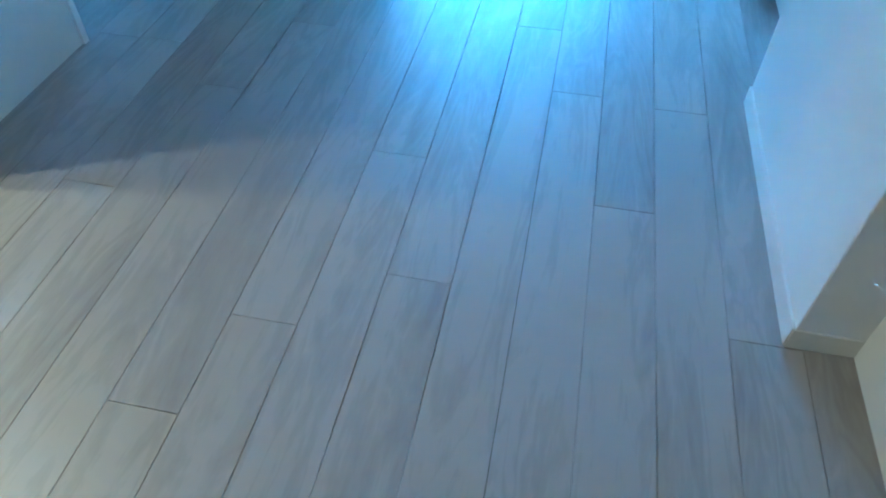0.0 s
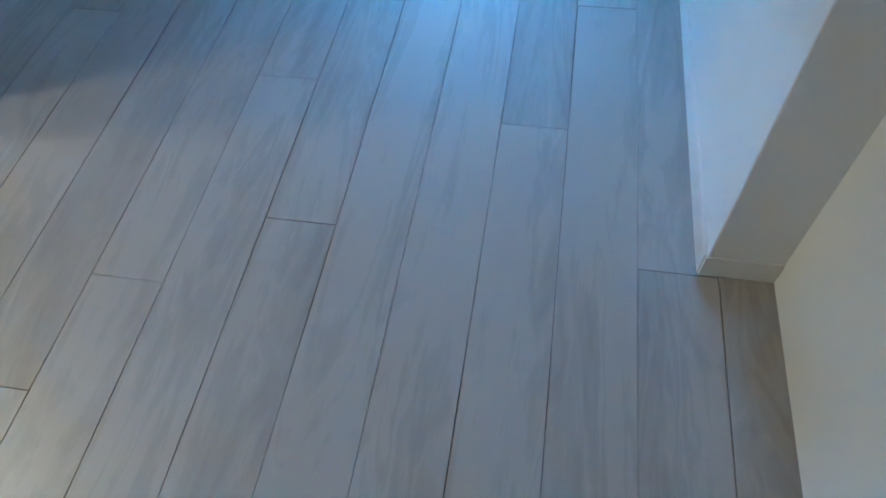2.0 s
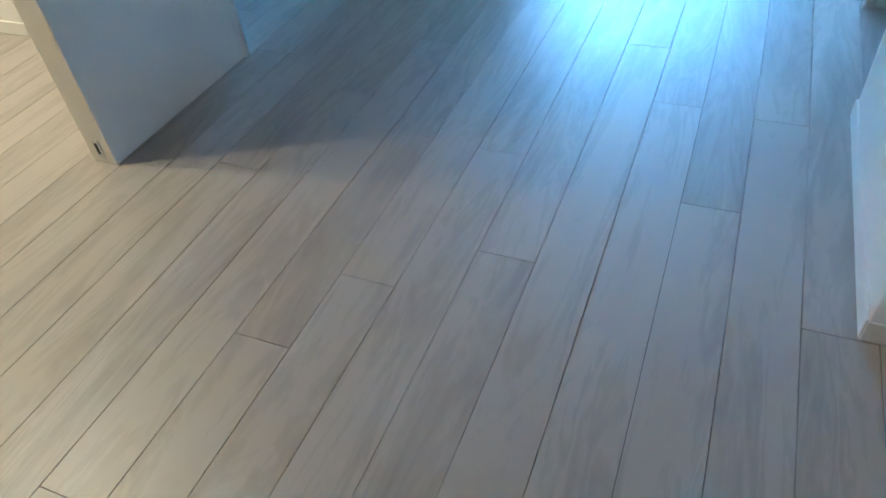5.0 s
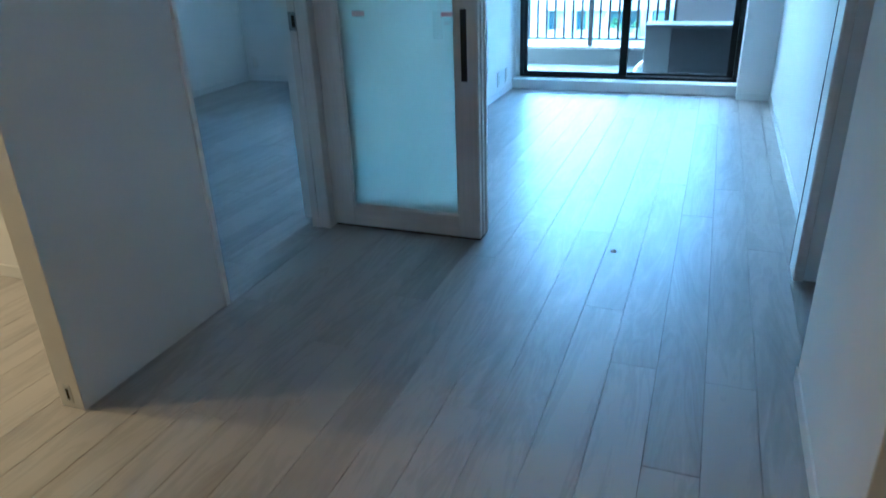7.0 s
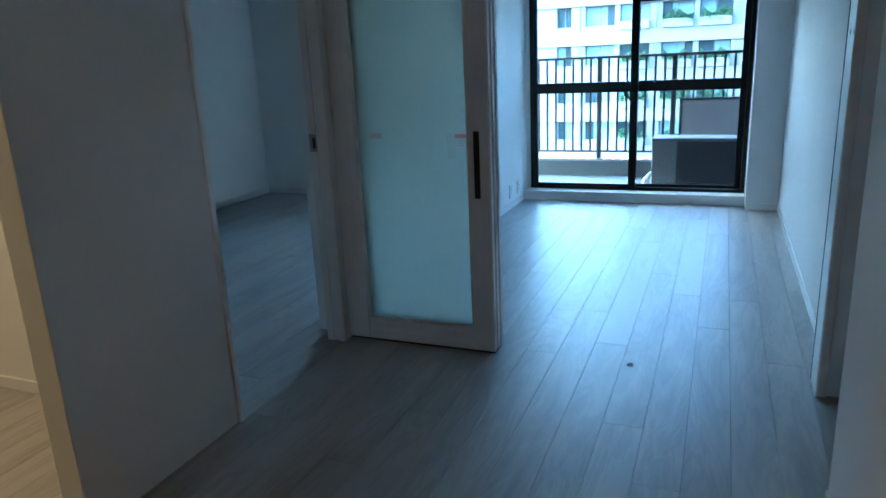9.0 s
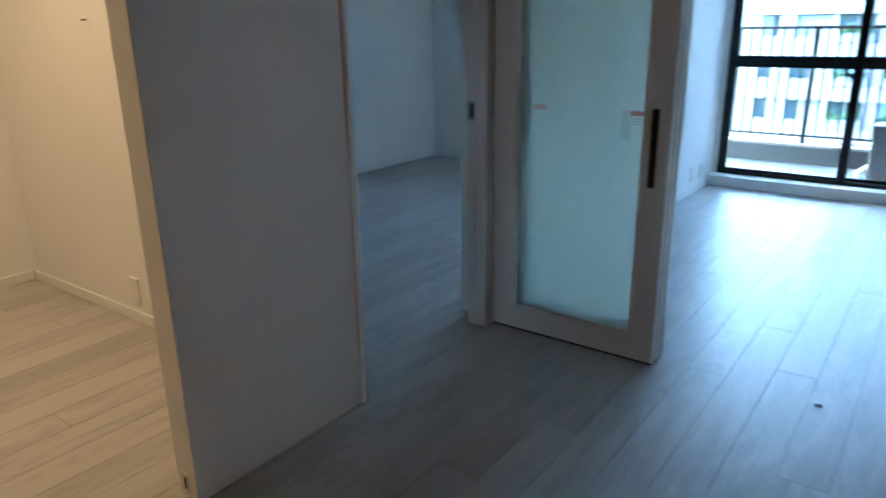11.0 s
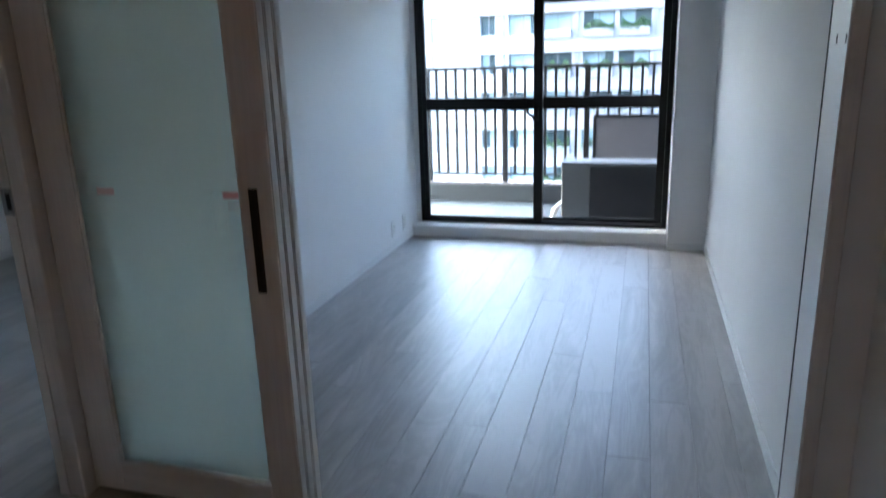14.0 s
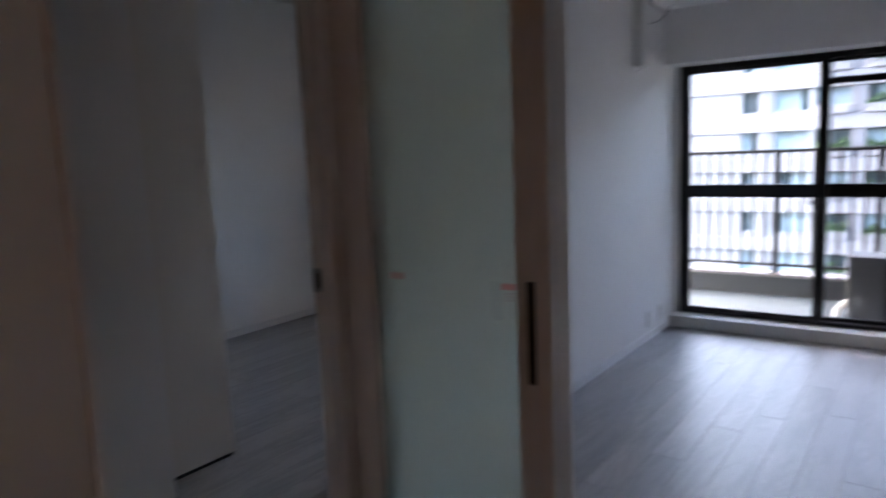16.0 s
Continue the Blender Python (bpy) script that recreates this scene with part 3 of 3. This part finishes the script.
# ---- ceiling downlights of the lamplit room ----
def downlight(x, y):
    d = thing("downlight", "round white ceiling downlight giving warm light", "ceiling light", "downlights of the lamplit room")
    part("rim", cyl((x, y, ZC - 0.012), (x, y, ZC), 0.075, 40, 0.08), M_WHITE, d, "", True)
    part("diffuser", cyl((x, y, ZC - 0.018), (x, y, ZC - 0.0125), 0.055, 40, 0.06), M_LAMP, d, "glowing warm diffuser", True)
    bulb = new("warm_lamp", bpy.data.lights.new("warm_lamp", "AREA"))
    bulb.data.shape, bulb.data.size, bulb.data.energy, bulb.data.color = "DISK", 0.13, LAMP_POWER, LAMP_COLOUR
    bulb.data.spread = radians(140)
    bulb.matrix_world = look((x, y, ZC - 0.022), (x, y, 0))


downlight(-1.90, 1.51)
downlight(-1.90, 1.905)

# ---- balcony ----
ZB = -0.05
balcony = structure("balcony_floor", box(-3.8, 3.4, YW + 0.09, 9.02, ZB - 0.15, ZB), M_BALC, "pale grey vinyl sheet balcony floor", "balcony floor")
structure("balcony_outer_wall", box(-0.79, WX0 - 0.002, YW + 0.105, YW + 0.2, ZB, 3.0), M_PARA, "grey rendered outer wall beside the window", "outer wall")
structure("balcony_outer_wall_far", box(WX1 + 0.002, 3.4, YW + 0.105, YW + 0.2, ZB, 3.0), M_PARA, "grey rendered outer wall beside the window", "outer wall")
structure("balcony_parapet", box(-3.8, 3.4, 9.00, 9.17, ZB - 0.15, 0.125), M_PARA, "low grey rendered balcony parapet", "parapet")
# slab added out of view to keep the sun off the balcony
structure("balcony_ceiling", box(-3.8, 3.4, YW + 0.2, 9.12, 2.46, 2.64), M_PARA, "added unseen grey slab that shades the balcony", "balcony ceiling")
cop = structure("parapet_coping", box(-3.8, 3.4, 8.99, 9.18, 0.1255, 0.140), M_FACADE, "brown tile coping on the parapet", "coping")
TILE = mesh_of("tile", box(-0.041, 0.041, -0.10, 0.10, 0.0, 0.016, 0.003, 1), M_TILE)
for i in range(60):
    ob = new("tile", TILE)
    ob.location = (-2.9 + 0.101 * i, 9.085, 0.132)
    ob.parent = cop
rail = thing("balcony_railing", "dark metal balcony railing with upright bars", "railing")
part("top_rail", box(-3.75, 3.35, 9.060, 9.105, 1.268, 1.300, 0.006), M_RAIL, rail)
part("bottom_rail", box(-3.75, 3.35, 9.068, 9.096, 0.214, 0.238, 0.003), M_RAIL, rail)
BAR = mesh_of("bar", box(-0.012, 0.012, -0.012, 0.012, 0.238, 1.268), M_RAIL)
POST = mesh_of("post", box(-0.026, 0.026, -0.028, 0.028, 0.148, 1.268, 0.003), M_RAIL)
for i in range(-4, 5):
    x = -0.200 + 0.810 * i
    ob = new("post", POST)
    ob.location, ob.parent = (x, 9.082, 0), rail
    for j in range(1, 8):
        if x + 0.10125 * j < 3.3:
            ob = new("bar", BAR)
            ob.location, ob.parent = (x + 0.10125 * j, 9.082, 0), rail
scr = thing("balcony_screen", "grey-pink panel with a dark frame before the railing", "screen panel")
part("board", box(0.715, 2.3, 8.90, 8.915, ZB, 0.800), M_SCREEN, scr)
part("frame", box(0.685, 0.7148, 8.895, 8.92, ZB, 0.832, 0.003), M_RAIL, scr)
part("frame", box(0.7152, 2.3, 8.895, 8.92, 0.8003, 0.832, 0.003), M_RAIL, scr)

# ---- outdoor unit, its back to the window ----
M_GUARD = plain("guard_wire", (0.022, 0.022, 0.026), 0.5)
M_COIL = plain("coil_fins", (0.008, 0.009, 0.013), 0.6)
unit = thing("outdoor_unit", "beige outdoor air conditioning unit on the balcony floor", "outdoor unit")
part("casing", box(0.492, 1.292, 8.00, 8.28, 0.0, 0.496, 0.012, 3), M_UNIT, unit)
part("top_cover", box(0.486, 1.298, 7.994, 8.286, 0.480, 0.505, 0.006), M_UNIT, unit)
coil = part("coil", box(0.728, 1.270, 7.990, 8.002, 0.03, 0.472, 0.002), M_COIL, unit, "dark finned coil")
for i in range(17):
    part("guard_wire", box(0.730, 1.268, 7.986, 7.9905, 0.045 + 0.025 * i, 0.049 + 0.025 * i), M_GUARD, coil)
for x in (0.56, 1.18):
    part("foot", box(x, x + 0.06, 8.0, 8.28, ZB, 0.0, 0.004), M_GRILLE, unit)
bundle = thing("pipe_bundle", "white taped refrigerant pipes beside the outdoor unit", "pipes")
part("pipe", add_cyl(add_cyl(cyl((0.47, 8.06, 0.13), (0.43, 8.04, 0.08), 0.022, 14), (0.43, 8.04, 0.085), (0.415, 8.03, ZB), 0.024, 14), (0.47, 8.06, 0.13), (0.50, 8.07, 0.15), 0.022, 14), M_WHITE, bundle, "", True)

# ---- outside ----
structure("ground", box(-300, 300, 9.6, 900, -18.2, -18.0), M_GROUND, "dark asphalt street level far below", "ground")
YB = 56.0
STO, NS = 2.85, 10
BZ0 = 2.80 - STO * 7
OPEN = 1.85                   # height of an opening; the beam above it fills the rest of the storey
XE0, XE1 = -15.72, 22.0
house = thing("apartment_building", "pale rendered apartment building with planted balconies", "building")
part("wall", box(XE0, XE1, YB + 1.2, YB + 12, -18, BZ0 + STO * NS + 1), M_FACADE, house)
# openings of one storey: start, width, planted or not
BAYS = [(-11.12, 1.15, False)]
for i in range(5):
    BAYS += [(-8.93 + 5.58 * i, 2.2, i > 0), (-6.38 + 5.58 * i, 2.2, True)]
SLAB = mesh_of("beam", box(XE0, XE1, YB - 0.16, YB + 1.2, OPEN, STO, 0.03, 1), M_FACADE)
edges = [XE0] + [v for x, w, f in BAYS for v in (x, x + w)] + [XE1]
PIERS = [mesh_of("pier", box(a, b, YB, YB + 1.2, -0.01, OPEN + 0.01), M_FACADE) for a, b in zip(edges[::2], edges[1::2])]
RIBS = [mesh_of("rib", box(a, b, YB - 0.10, YB + 0.02, -0.01, OPEN + 0.01), M_FACADE2) for a, b in ((XE0 + 0.02, -15.0), (-9.55, -9.30), (-3.98, -3.72), (1.60, 1.86), (7.18, 7.44))]


def clump(seed, width):
    random.seed(seed)
    bm = bmesh.new()
    for i in range(520):
        u = random.uniform(0.05, width - 0.05)
        h = random.uniform(0.0, 0.75) * (0.35 + 0.65 * math.sin(u * (1.7 + seed * 0.4) + seed * 1.3) ** 2)
        c = Vector((u, YB - 0.1 + random.uniform(-0.25, 0.2), 0.58 + h))
        if random.random() < 0.12:
            c += Vector((0, -0.25, -random.uniform(0.1, 0.3)))
        d = Vector((random.uniform(-1, 1), random.uniform(-1, 1), random.uniform(-0.3, 1))).normalized()
        e = d.orthogonal().normalized()
        r = random.uniform(0.06, 0.13)
        bm.faces.new([bm.verts.new(c + d * r), bm.verts.new(c + e * r * 0.5), bm.verts.new(c - d * r), bm.verts.new(c - e * r * 0.5)])
    return mesh_of("plants", bm, M_LEAF)


CLUMPS = [clump(i, 2.2) for i in range(6)]
PLANTER = mesh_of("planter", box(0.03, 2.17, YB - 0.34, YB + 0.25, 0.02, 0.62, 0.03, 1), M_FACADE)
SILLS = {w: mesh_of("apron", box(0, w, YB + 0.03, YB + 0.6, 0, 0.40), M_FACADE) for w in (1.15, 2.2)}
PANES = {w: mesh_of("window", box(0, w, YB + 0.55, YB + 0.62, 0.35, OPEN), M_PANE) for w in (1.15, 2.2)}
MULLS = {w: mesh_of("mullion", box(w * 0.48, w * 0.48 + 0.07, YB + 0.47, YB + 0.54, 0.4, OPEN), M_FACADE2) for w in (1.15, 2.2)}
CURTS = {w: [mesh_of("curtain", box(w * a, w * b, YB + 0.50, YB + 0.545, 0.40, OPEN - 0.06), M_CURT) for a, b in ((0.04, 0.47), (0.02, 0.72), (0.52, 0.97), (0.30, 0.97), (0.03, 0.97))] for w in (1.15, 2.2)}
random.seed(77)
for k in range(NS):
    z = BZ0 + STO * k
    for me in (SLAB, *PIERS, *RIBS):
        ob = new(me.name.split(".")[0], me)
        ob.location, ob.parent = (0, 0, z), house
    for x, w, planted in BAYS:
        ob = new("window", PANES[w])
        ob.location, ob.parent = (x, 0, z), house
        for me in (MULLS[w],) + ((random.choice(CURTS[w]),) if random.random() < 0.85 else ()):
            sub = new(me.name.split(".")[0], me)
            sub.parent = ob
        p = new("planter" if planted else "apron", PLANTER if planted else SILLS[w])
        p.location, p.parent = (x, 0, z), house
        if planted and random.random() < 0.85:
            sub = tagged(new("plants", random.choice(CLUMPS)), kind="stuff")
            sub.parent = p

# a taller block much further away, beyond the end of the near one
tower = thing("apartment_building", "distant pale apartment block with banded balconies", "building")
part("wall", box(-150, -60, 261.5, 275, -18, 11.2), M_PANE, tower)
BAND = mesh_of("balcony", box(-150.2, -59.8, 259.8, 261.6, 1.15, 2.75), M_FACADE)
for k in range(10):
    ob = new("balcony", BAND)
    ob.location, ob.parent = (0, 0, -17.2 + 2.9 * k), tower
RIB = mesh_of("pier", box(-0.6, 0.6, 259.7, 261.7, -18, 11.2), M_FACADE2)
for i in range(16):
    ob = new("pier", RIB)
    ob.location, ob.parent = (-149 + 5.9 * i, 0, 0), tower

# ---- floor ----
floor = structure("floor", box(-3.7, XN + 0.5, -3.7, 7.34, -0.06, -0.012), M_SUB, "grey-beige oak plank floor running towards the window", "floor")
structure("window_sill_step", box(XL, 1.3405, 7.30, YW + 0.06, 0.0, 0.088, 0.004), M_BASE, "white painted raised sill below the window", "sill")

PW, PL = 0.14925, 1.906
E0 = 1.3635
# one known end joint for each row of planks, counted from the row beside the shaft
JOINTS = {0: 2.088, 1: 2.888, 2: 2.441, 3: 2.916, 4: 3.274, 5: 2.115, 6: 2.534, 7: 1.936, 8: 1.690, 9: 3.140, 10: 2.732, 11: 2.256}


def plank_mesh(length):
    g = 0.0008
    bm = box(g, PW - g, g, length - g, -0.012, 0.0)
    top = [e for e in bm.edges if all(v.co.z > -0.001 for v in e.verts)]
    bmesh.ops.bevel(bm, geom=top, offset=0.0004, segments=1, profile=0.5, affect="EDGES")
    return mesh_of("plank", bm, M_PLANK)


PLANK = plank_mesh(PL)
count = 0
for k in range(-2, 34):
    x = E0 - PW * k
    random.seed(500 + k)
    start = JOINTS.get(k, random.uniform(1.0, 2.9))
    y = start - PL * 4
    while y < 7.30:
        lo, hi = max(y, -3.65), min(y + PL, 7.33)
        if hi - lo > 0.05 and x > -3.7:
            me = PLANK if hi - lo > PL - 0.001 else plank_mesh(hi - lo)
            ob = new("plank", me)
            ob.location = (x, lo, 0)
            ob.parent = floor
        y += PL
